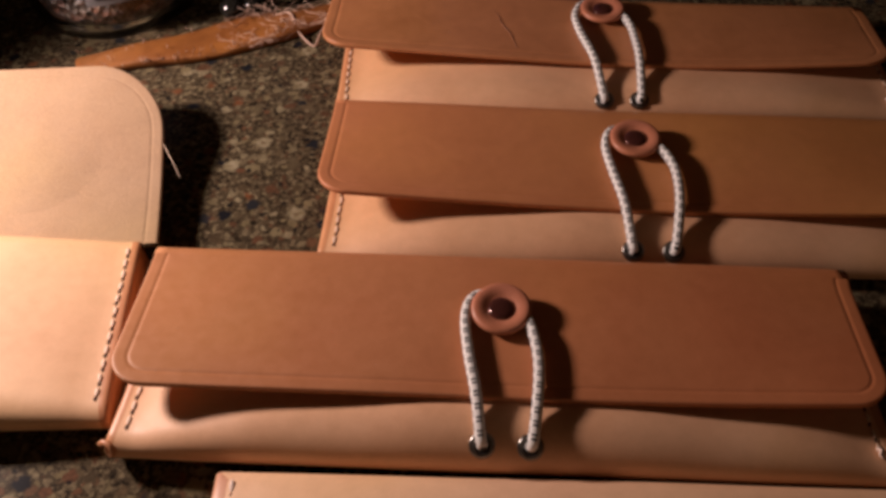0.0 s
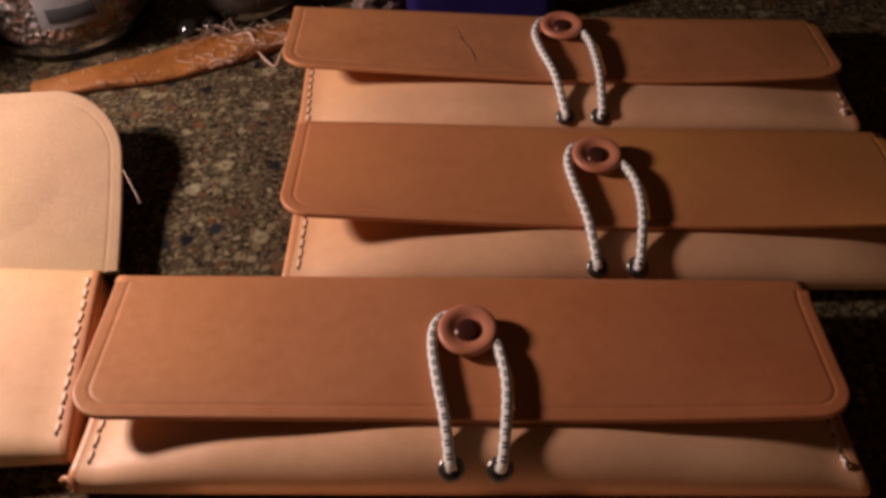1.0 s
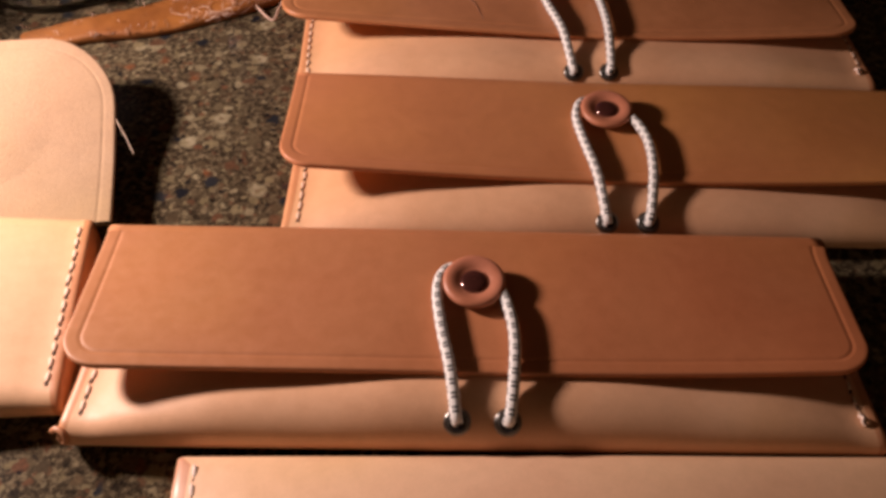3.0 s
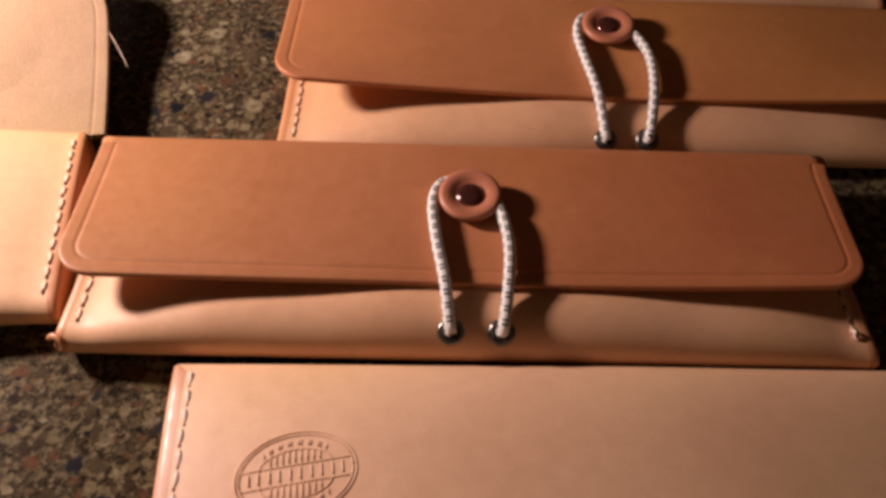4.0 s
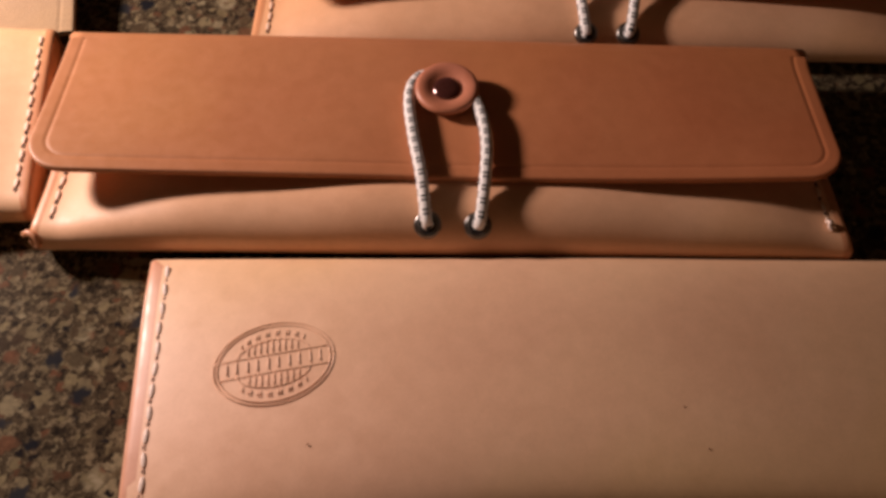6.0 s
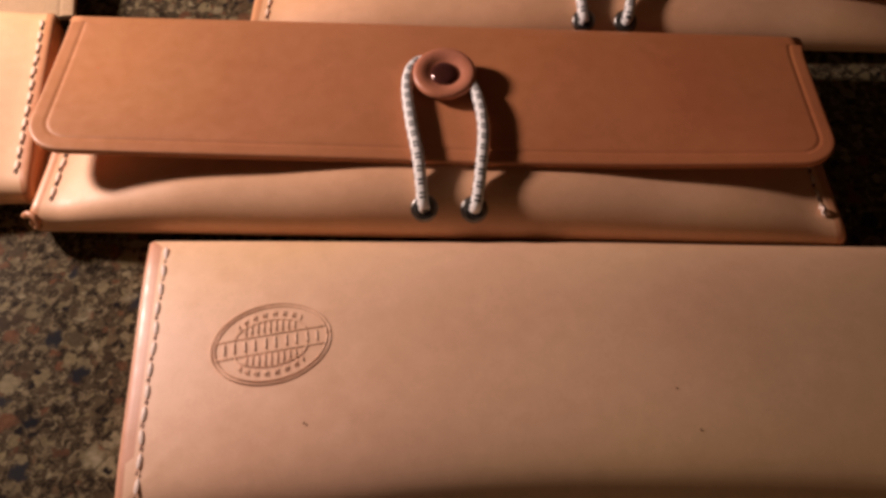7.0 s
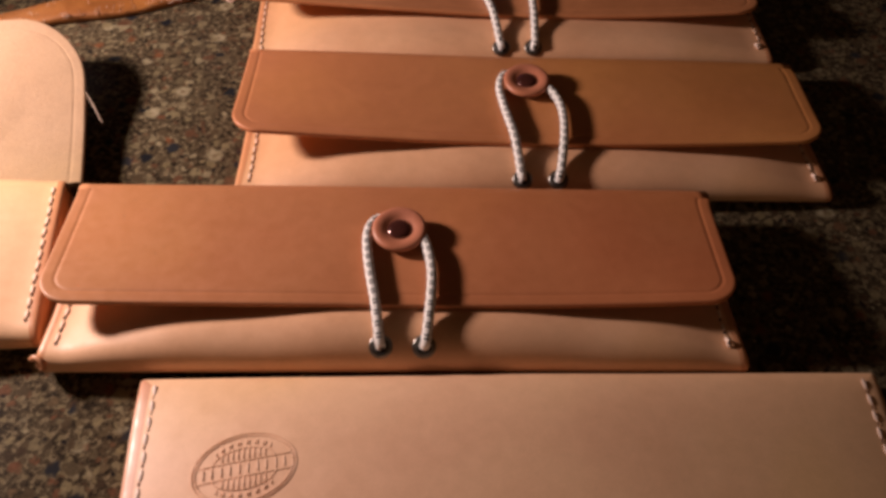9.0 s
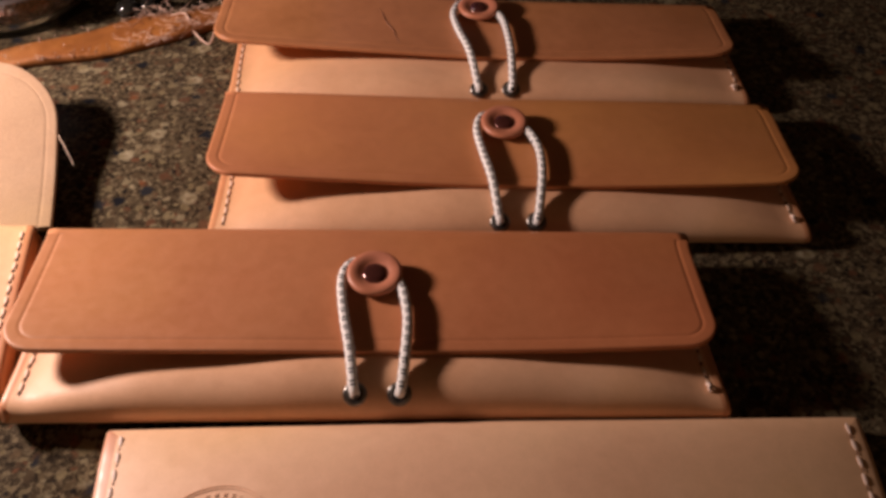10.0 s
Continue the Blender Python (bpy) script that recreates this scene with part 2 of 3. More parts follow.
# ---- mesh helpers ----
def mesh_of(name, verts, faces, mats, smooth=True, uv=None, slots=None, weld=0.0):
    me = bpy.data.meshes.new(name)
    me.from_pydata([tuple(v) for v in verts], [], faces)
    for m in mats if isinstance(mats, (list, tuple)) else [mats]:
        me.materials.append(m)
    me.polygons.foreach_set("use_smooth", [smooth] * len(me.polygons))
    if slots:
        me.polygons.foreach_set("material_index", slots)
    if uv:
        layer = me.uv_layers.new(name="UVMap")
        for loop in me.loops:
            layer.data[loop.index].uv = uv[loop.vertex_index]
    bm = bmesh.new()
    bm.from_mesh(me)
    if weld:
        bmesh.ops.remove_doubles(bm, verts=bm.verts, dist=weld)
    bmesh.ops.recalc_face_normals(bm, faces=bm.faces)
    bm.to_mesh(me)
    bm.free()
    me.update()
    return me


def part(name, me, parent, label="", m=None):
    ob = new(name, me)
    if parent is not None:
        ob.parent = parent
    if m is not None:
        ob.matrix_local = m
    return tagged(ob, label)


def thing(name, m, label, category, group="", kind=""):
    ob = new(name)
    ob.empty_display_size = 0.01
    ob.matrix_world = m
    return tagged(ob, label, category, group, kind)


def sheet(rows, closed_u=False):
    """Quad faces over rows of equal length, numbered row by row."""
    n = len(rows[0])
    verts = [p for r in rows for p in r]
    faces = []
    for i in range(len(rows) - 1):
        for j in range(n if closed_u else n - 1):
            k = (j + 1) % n
            faces.append((i * n + j, i * n + k, (i + 1) * n + k, (i + 1) * n + j))
    return verts, faces


def lathe(profile, seg=40):
    rows = [[(r * math.cos(a), r * math.sin(a), z) for a in (2 * math.pi * k / seg for k in range(seg))] for r, z in profile]
    return sheet(rows, True)


def spline(points, steps=10):
    p = [Vector(q) for q in points]
    p = [2 * p[0] - p[1], *p, 2 * p[-1] - p[-2]]
    out = []
    for i in range(1, len(p) - 2):
        for k in range(steps):
            t = k / steps
            a, b, c, d = p[i - 1:i + 3]
            out.append(0.5 * (2 * b + (c - a) * t + (2 * a - 5 * b + 4 * c - d) * t * t + (3 * b - a - 3 * c + d) * t ** 3))
    return [*out, p[-2]]


def tube(path, radius, seg=12, taper=False):
    rows, uv, run = [], [], 0.0
    side = Vector((0, 0, 1))
    for i, q in enumerate(path):
        ahead = (path[min(i + 1, len(path) - 1)] - path[max(i - 1, 0)]).normalized()
        side = (side - ahead * side.dot(ahead)).normalized()
        other = ahead.cross(side)
        run += (q - path[i - 1]).length if i else 0
        r = radius * (1 - 0.8 * abs(2 * i / (len(path) - 1) - 1) ** 3) if taper else radius
        rows.append([q + r * (math.cos(a) * side + math.sin(a) * other) for a in (2 * math.pi * k / seg for k in range(seg + 1))])
        uv += [(k / seg, run) for k in range(seg + 1)]
    v, f = sheet(rows)
    n = seg + 1
    f += [tuple(reversed(range(n))), tuple(range((len(rows) - 1) * n, len(rows) * n))]
    return v, f, uv


def rounded_path(w, h, r, d, n=10):
    """Closed outline of a w by h plate with corner radius r, drawn in by d."""
    a, b = w / 2 - d, h / 2 - d
    r = min(max(r - d, 0.0004), a, b)
    out = []
    for cx, cy, start in ((a - r, b - r, 0), (-a + r, b - r, 90), (-a + r, -b + r, 180), (a - r, -b + r, 270)):
        out += [(cx + r * math.cos(radians(start + 90 * k / n)), cy + r * math.sin(radians(start + 90 * k / n))) for k in range(n + 1)]
    # more points along the long sides
    dense = []
    for i, p in enumerate(out):
        q = out[(i + 1) % len(out)]
        m = 24 if i % (n + 1) == n and abs(p[0] - q[0]) > abs(p[1] - q[1]) else (8 if i % (n + 1) == n else 1)
        dense += [(p[0] + (q[0] - p[0]) * k / m, p[1] + (q[1] - p[1]) * k / m) for k in range(m)]
    return dense


W, DEPTH = 0.211, 0.0665
SEAM = 0.0062


def bulge(u, w=W):
    """How far the pouch swells at u."""
    x = min(1.0, abs(u) / (w / 2 - 0.0068))
    return 1 - x ** (2.8 if u > 0 else 3.8)


def rounding(u, w=W):
    return 1 - min(1.0, abs(u) / (w / 2 - 0.002)) ** 2.2


def body_height(u, top):
    return SEAM + (top - SEAM) * bulge(u)


def body_mesh(name, top, depth, mat, seed, nose=0.012, taper=0.012, flare=0.013, shrink=0.004, skew=0.0, hump=0.0, drop=0.0):
    """A stitched pouch body: flat back, bulging front, soft rounded bottom fold, square mouth."""
    rnd = random.Random(seed)
    ph = [rnd.uniform(0, 6.28) for _ in range(4)]
    edge = (0.0, 0.0006, 0.0012, 0.002, 0.0027, 0.0031)
    us = [-W / 2 + e for e in edge] + [-W / 2 + 0.005 + (W - 0.01) * k / 68 for k in range(69)] + [W / 2 - e for e in reversed(edge)]
    rows = []
    for u in us:
        h = body_height(u, top)
        inset = 0.0007 if abs(u) > W / 2 - 0.0003 else (0.0002 if abs(u) > W / 2 - 0.0008 else 0)
        wave = 0.0004 * math.sin(u * 55 + ph[0]) * bulge(u) + 0.0003 * math.sin(u * 120 + ph[1]) * bulge(u)
        sect = []
        far = 18
        for k in range(far):
            v = depth - (depth - nose) * k / far
            sag = 0.0012 * bulge(u) * math.sin(3.1 * v / depth + ph[2]) * 0.5
            sect.append((v, h + wave - inset + sag * min(1, (v - nose) / 0.02) + hump * bulge(u) * math.exp(-((v - nose) / 0.005) ** 2)))
        r = nose * (0.5 + 0.5 * rounding(u))
        for k in range(17):
            a = math.pi / 2 - math.pi * k / 16
            out = r - r * math.cos(a) + inset
            if a < 0:
                sect.append((1.3 * r - (1.3 * r + 0.0012 * bulge(u)) * math.cos(a) + inset, 0.36 * h * (1 + math.sin(a)) + drop * math.sin(a) + inset * 0.5))
            else:
                sect.append((out - 0.0012 * bulge(u) * math.cos(a), 0.36 * h + (0.64 * h - inset + hump * bulge(u)) * math.sin(a) + wave * math.sin(a)))
        for k in range(1, 7):
            sect.append((1.75 * nose + (depth - 1.75 * nose) * k / 6, inset - drop))
        rows.append([(u * (1 + flare * math.exp(-max(0, v) / 0.006) - taper * v / depth - shrink), v - skew * u, max(-drop, z)) for v, z in sect])
    verts, faces = sheet(rows, True)
    n = len(rows[0])
    faces += [tuple(range(n)), tuple(reversed(range((len(rows) - 1) * n, len(rows) * n)))]
    # the burnished strip outside the stitching
    slots = [1 if k // n < 4 or k // n >= len(us) - 5 else 0 for k in range(len(faces) - 2)] + [1, 1]
    return mesh_of(name, verts, [tuple(reversed(f)) for f in faces], [mat, seam_edge_leather], slots=slots)


def nose_point(top, u, angle, nose=0.012, hump=0.0):
    h = body_height(u, top)
    r = nose * (0.5 + 0.5 * rounding(u))
    a = radians(angle)
    return Vector((u, r - r * math.cos(a) - 0.0012 * bulge(u) * math.cos(a), 0.36 * h + (0.64 * h + hump) * math.sin(a)))


def flap_mesh(name, place, length, mat, corner=0.010, thick=0.002, arc=0.0, shoulder=0.0, groove=0.0042):
    """A flap with rounded corners, pressed crease line and rounded edge. place(u, s, h): s runs from the free edge to the hinge."""
    hw = W / 2

    def outline(d):
        r = max(corner - d, 0.0008)
        pts = []
        for k in range(14):
            s = length - (length - corner - 0.0) * k / 14
            pts.append((-hw + d, max(s, d + r)))
        for k in range(13):
            a = math.pi + math.pi / 2 * k / 12
            pts.append((-hw + d + r + r * math.cos(a), d + r + r * math.sin(a)))
        for k in range(1, 50):
            pts.append((-hw + d + r + (2 * hw - 2 * d - 2 * r) * k / 50, d))
        return pts + [(-u - shoulder * max(0, 1 - (length - s) / 0.006) ** 2, s) for u, s in reversed(pts[:27])]

    rows = []
    t = thick
    for d, h in ((0.03, -t), (0.012, -t), (0.0006, -t), (0.0001, -t * 0.85), (0.0, -t * 0.5), (0.0001, -t * 0.2), (0.0003, -t * 0.05), (0.0007, 0.0), (0.0014, 0.0),
                 (groove - 0.0012, 0.0), (groove - 0.0007, 0.0), (groove - 0.0003, -0.00012), (groove, -0.0002), (groove + 0.0003, -0.00012), (groove + 0.0007, 0.0), (groove + 0.0012, 0.0)):
        if d > 0.02:
            n = len(outline(0.012))
            rows.append([place(-hw * 0.9 + 1.8 * hw * k / (n - 1), length, h) for k in range(n)])
        else:
            rows.append([place(u, s, h) for u, s in outline(d)])
    inner = outline(groove + 0.0012)
    n = len(inner)
    for k in range(1, 9):
        f = k / 8
        rows.append([place(u + f * ((-hw * 0.93 + 1.86 * hw * j / (n - 1)) - u), s + f * (length - s), 0) for j, (u, s) in enumerate(inner)])
    verts, faces = sheet(rows)
    if arc:
        grid = []
        for k in range(13):
            s = length + arc * k / 12
            x = hw - shoulder / 2
            grid.append([place(-x - shoulder / 2 + 2 * x * j / 60, s, 0) for j in range(61)])
        for k in range(12, -1, -1):
            s = length + arc * k / 12
            x = hw - shoulder / 2
            grid.append([place(-x - shoulder / 2 + 2 * x * j / 60, s, -t) for j in range(61)])
        v2, f2 = sheet(grid)
        base = len(verts)
        verts += v2
        faces += [tuple(base + i for i in f) for f in f2]
        for j in (0, 60):
            for k in range(12):
                a, b2, c2, e = k * 61 + j, (k + 1) * 61 + j, (24 - k) * 61 + j, (25 - k) * 61 + j
                faces.append(tuple(base + i for i in (a, b2, c2, e)))
    return mesh_of(name, verts, faces, mat)


def stitch_mesh(name, thread, length=0.0034, wide=0.00055, hole=hole_shade, size=1.0):
    """One thread stitch lying between awl holes; a flat dark oval paints the hole's shade."""
    path = [Vector((0, -length / 2 + length * k / 8, 0.0004 * math.sin(math.pi * k / 8) - 0.0001)) for k in range(9)]
    v, f, _ = tube(path, wide, 8, True)
    v = [Vector((q.x, q.y, q.z * 0.18 + 0.00012)) for q in v]
    slots = [0] * len(f)
    for y in (-length / 2 - 0.0007,):
        b = len(v)
        ring = [(size * (0.00046 * math.cos(a) + 0.0002 * math.sin(a)), y + size * 0.00095 * math.sin(a), 0.0001) for a in (2 * math.pi * k / 8 for k in range(8))]
        v += ring
        f.append(tuple(range(b, b + 8)))
        slots.append(1)
    return mesh_of(name, v, f, [thread, hole], True, None, slots)


STITCH = stitch_mesh("stitch", thread_tan, 0.003, 0.00054, dark_awl_shade, 0.82)
STITCH_PALE = stitch_mesh("stitch_pale", thread_pale, 0.0036, 0.00054, awl_shade, 0.6)


def stitch_row(parent, me, x, y0, y1, z, pitch=0.0046, seed=0, slant=14, taper=0.18, wide_at=0.0, flare=0.0, skew=0.0):
    rnd = random.Random(seed)
    n = int(abs(y1 - y0) / pitch)
    for k in range(n):
        f = (k + 0.5) / n
        y = y0 + (y1 - y0) * f
        part("stitch", me, parent, "", pose(x * (1 + flare * math.exp(-max(0, y) / 0.008) - taper * abs(y - wide_at)) + rnd.uniform(-1, 1) * 0.00015, y - skew * x, z(y) if callable(z) else z, 0, 0, slant + rnd.uniform(-6, 6)))


def washer_mesh():
    v, f = lathe([(0.0001, 0), (0.0072, 0), (0.0082, 0.0003), (0.0086, 0.0009), (0.0086, 0.0016), (0.0082, 0.0021), (0.0074, 0.00235),
                  (0.006, 0.0021), (0.0047, 0.0016), (0.0039, 0.0012), (0.0001, 0.0011)], 48)
    return mesh_of("washer", v, f, washer_leather)


def cap_mesh():
    v, f = lathe([(0.0039, 0.0), (0.0039, 0.0003), (0.0037, 0.0007), (0.003, 0.00105), (0.0016, 0.00125), (0.0001, 0.0013)], 36)
    return mesh_of("rivet_cap", v, f, rivet_metal)


def eyelet_mesh():
    v, f = lathe([(0.0021, -0.0008), (0.002, 0.0), (0.0022, 0.0005), (0.0027, 0.0007), (0.0032, 0.0005), (0.0035, 0.0), (0.0034, -0.0004)], 32)
    # flat black disc paints the shade inside the ring
    k = len(v)
    v += [(0.0021 * math.cos(a), 0.0021 * math.sin(a), 0.0004) for a in (2 * math.pi * i / 16 for i in range(16))]
    f.append(tuple(range(k, k + 16)))
    return mesh_of("eyelet", v, f, [gunmetal, hole_shade], True, None, [0] * (len(f) - 1) + [1])


WASHER, CAP, EYELET = washer_mesh(), cap_mesh(), eyelet_mesh()


# ---- counter and room ----
def box_mesh(name, lo, hi, mat, bev=0.0):
    bm = bmesh.new()
    bmesh.ops.create_cube(bm, size=1)
    for v in bm.verts:
        v.co = [lo[i] + (v.co[i] + 0.5) * (hi[i] - lo[i]) for i in range(3)]
    if bev:
        bmesh.ops.bevel(bm, geom=bm.edges[:], offset=bev, segments=3, affect="EDGES", profile=0.5)
    me = bpy.data.meshes.new(name)
    bm.to_mesh(me)
    bm.free()
    me.materials.append(mat)
    return me


def setting(name, lo, hi, mat, label, category, bev=0.0):
    return tagged(new(name, box_mesh(name, lo, hi, mat, bev)), label, category, "", "structure")


setting("countertop", (-1.2, -0.2, -0.03), (1.2, 0.62, 0.0), quartz, "polished brown speckled quartz countertop in dim light", "countertop", 0.004)
setting("counter_base", (-1.2, -0.16, -0.9), (1.2, 0.62, -0.03), wall_paint, "plain painted base under the countertop", "counter base")
setting("floor", (-1.6, -2.2, -0.95), (1.6, 0.7, -0.9), floor_wood, "dark brown floor of the dim room", "floor")
setting("wall_north", (-1.6, 0.62, -0.9), (1.6, 0.7, 2.4), wall_paint, "plain brown wall behind the counter", "wall")
# no south wall: left out so the world's warm fill reaches the counter
setting("wall_west", (-1.68, -2.28, -0.9), (-1.6, 0.7, 2.4), wall_paint, "plain brown wall of the room", "wall")
setting("wall_east", (1.6, -2.28, -0.9), (1.68, 0.7, 2.4), wall_paint, "plain brown wall of the room", "wall")
setting("ceiling", (-1.68, -2.28, 2.4), (1.68, 0.7, 2.46), wall_paint, "plain brown ceiling of the room", "ceiling")


# ---- closed pouches ----
RAISE = 0.0046
FULLER = 1 - RAISE / 0.2


def thicker(m, raised=RAISE):
    """A fuller pouch: slightly smaller, its top raised higher above the counter."""
    k = 1 - raised / 0.2
    return Matrix.Translation(Vector((0.008, -0.02, 0.2)) * (1 - k)) @ Matrix.Scale(k, 4) @ m


def closed_pouch(m, label, seed, flap_mat, top=0.0115, depth=0.07, free=0.0145, lifts=(0.0012, 0.0028), skew=0.0, fold_skew=0.0, cord=(0.0, 0.0), button=(0.0015, 0.043), eye=0.0, wide=1.0, puff=0.0, taper=0.012, shrink=0.004, shift=0.0, nose=0.012, hump=0.0, drop=0.0, reach=0.0, shoulder=0.0022, droop=0.0022, splay=0.0, ease=0.0, trim=0.0):
    p = thing("leather_pouch", m @ Matrix.Diagonal((wide, 1, 1, 1)), label, "pouch", "leather pouches on the counter")
    part("body", body_mesh("pouch_body", top, depth - 0.0035, body_leather, seed, nose, taper, 0.013, shrink, skew, hump, drop), p, "pale natural leather body bulging at the front", pose(shift, 0, 0))
    rad, v0 = 0.0066, free
    length = depth - rad - v0
    flat = 0.0139

    def place(u, s, h):
        side = abs(u) / (W / 2)
        out = max(0, 1 - s / length)
        rise = 0.0007 * out ** 1.5 + (lifts[0] if u < 0 else lifts[1]) * side ** 2.2 * out ** 1.2 - (droop if u < 0 else 0.0022) * side ** 2 + 0.0003 * math.sin(u * 40 + seed) + puff * (max(0, -u) - 0.4 * max(0, u)) / (W / 2) 
        u += splay * min(1.0, s / length) * max(0.0, 2 * u / W) ** 3
        slide = -(skew + fold_skew) * u + ease * max(0.0, u) ** 2 * 2 / W + trim * max(0, 2 * u / W) ** 2 * out - reach * max(0, -2 * u / W) ** 2 * out
        if s <= length:
            return Vector((u, v0 + s + slide, flat + rise + h))
        a = (s - length) / rad
        return Vector((u, v0 + length + (rad + h) * math.sin(a) + slide, flat - rad + rise * max(0, math.cos(a)) + (rad + h) * math.cos(a)))

    part("flap", flap_mesh("pouch_flap", place, length, flap_mat, 0.0105, 0.002, rad * 2.9, shoulder), p, "tan leather flap with pressed crease line and rounded corners")
    bx, by = button
    bz = flat + 0.0024
    w = part("button", WASHER, p, "round reddish leather button", pose(bx, by, bz, 5, 0, 0))
    part("rivet_cap", CAP, w, "dark copper rivet cap", pose(0, 0, 0.0009))
    v, f = lathe([(0.0035, 0.0), (0.0035, 0.0032), (0.0001, 0.0032)], 20)
    part("button_post", mesh_of("button_post", v, f, washer_leather), p, "", pose(bx, by, flat - 0.0005))
    ends = []
    for ex in (eye - 0.0063, eye + 0.0063):
        q = nose_point(top, ex, 44 if nose > 0.011 else 47, nose, hump) - Vector((0, skew * ex, 0))
        part("eyelet", EYELET, p, "dark metal eyelet", pose(q.x, q.y, q.z + 0.0002, 34, 0, 0))
        ends.append(q + Vector((0, -0.0002, 0.0008)))
    a, b = ends
    dip = by - 0.0285 - 0.5 * (by - 0.043)
    path = spline([a + Vector((0.0002, 0.0014, -0.0016)), a + Vector((-0.0003, 0.0008, 0.0012)), (0.5 * (a.x - 0.001 + bx - 0.0074), dip, flat + 0.0024),
                   (bx - 0.0088 - cord[0], by - 0.0165, flat + 0.0027), (bx - 0.0101 - cord[0], by - 0.005, flat + 0.0024), (bx - 0.0096, by + 0.0012, flat + 0.0026), (bx - 0.0076, by + 0.0052, flat + 0.0023),
                   (bx - 0.0042, by + 0.0066, flat + 0.0018), (bx + 0.0006, by + 0.0058, flat + 0.0016), (bx + 0.0046, by + 0.0036, flat + 0.0016),
                   (bx + 0.0072, by - 0.0015, flat + 0.002), (bx + 0.0085 + cord[1], by - 0.009, flat + 0.0028), (bx + 0.0092 + 1.4 * cord[1], by - 0.018, flat + 0.0028),
                   (0.5 * (b.x + 0.002 + bx + 0.0084) + cord[1], dip, flat + 0.0025), b + Vector((0.0006, 0.0008, 0.0014)), b + Vector((-0.0002, 0.0014, -0.0016))], 9)
    v, f, uv = tube(path, 0.00158, 14)
    part("elastic_cord", mesh_of("elastic_cord", v, f, cord_white, True, uv), p, "white elastic cord with black flecks")
    for x, sgn in ((-W / 2 + 0.0052, 1), (W / 2 - 0.0052, -1)):
        stitch_row(p, STITCH, x + shift, 0.006, depth - 0.006, SEAM + 0.0002, 0.0046, seed, 0, taper / depth, 0.0, 0.008 - shrink, skew)
    v, f, _ = tube(spline([(0, 0, 0), (0.0006, -0.001, 0.0008), (0.0001, -0.002, 0.0006), (0.0009, -0.0027, 0.0)], 4), 0.0005, 6)
    part("thread_knot", mesh_of("thread_knot", v, f, thread_pale), p, "pale thread end", pose(W / 2 * (1 - shrink) - 0.005 + shift, 0.0085 - skew * W / 2, SEAM + 0.0003))
    if seed != 3:
        return p, place
    # rolled end of the bottom fold, open to the side
    roll = pose(-W / 2 * (1.0 - shrink), 0.0012 + skew * W / 2, 0.0034, 62, 0, -38)
    v, f, _ = tube([Vector((0.0022 * math.cos(t), 0.0019 * math.sin(t), 0.0004 * t)) for t in (radians(a) for a in range(-150, 171, 16))], 0.00085, 8)
    rolled = part("rolled_corner", mesh_of("rolled_corner", v, f, seam_edge_leather), p, "burnished rolled end of the bottom fold", roll)
    # solid dark disc stands in for the shade inside the roll
    v, f = lathe([(0.0001, 0.0), (0.0016, 0.0), (0.0016, -0.0008), (0.0001, -0.0008)], 16)
    part("hollow_shade", mesh_of("hollow_shade", v, f, dark_awl_shade), rolled)
    return p, place


closed_pouch(thicker(pose(0.0122, 0.098, 0, 0, 0, -0.2)), "tan leather pouch with closed flap, elastic cord round a button", 3, flap_leather,
             0.0115, 0.069, 0.0145, (0.0036, 0.0018), 0.021, 0.0, (0.0, 0.0006), (0.0019, 0.0425), 0.003, 0.996, 0.0006, 0.012, 0.008, 0.0, 0.0104, 0.0012, RAISE / FULLER, 0.0024, -0.0006, -0.0008, trim=0.0026)
closed_pouch(thicker(pose(0.0592, 0.1672, 0, 0, 0, -0.2), 0.001), "honey tan leather pouch with closed flap and elastic cord", 11, flap_leather_yellow,
             0.0118, 0.0722, 0.0165, (0.0056, 0.0056), 0.014, 0.014, (0.0002, 0.0018), (0.0014, 0.0483), 0.0028, 0.99, 0.0026, 0.0, 0.006, 0.0008, hump=0.0006, drop=0.00101, reach=0.0034, droop=-0.0002, splay=0.0042, shoulder=0.001)
pouch_far, on_flap = closed_pouch(thicker(pose(0.0545, 0.2443, 0, 0, 0, 0.3), 0.0025), "tan leather pouch with scratched closed flap and elastic cord", 23, flap_leather_dull,
                                  0.0115, 0.0705, 0.0195, (0.0042, 0.0055), 0.014, 0.038, (0.0008, 0.0008), (0.0028, 0.053), 0.0058, 1.03, 0.0042, -0.012, 0.024, 0.0042, hump=0.0005, drop=0.00253, reach=0.0032, droop=-0.0002, splay=0.0038, shoulder=0.001, ease=0.026)
v, f, _ = tube([on_flap(-0.04 + 0.009 * k / 12 + 0.0004 * math.sin(k), 0.034 - 0.027 * k / 12, 0.00002) for k in range(13)], 0.00028, 6, True)
part("scratch", mesh_of("scratch", v, f, crease_dark), pouch_far, "thin dark scratch")


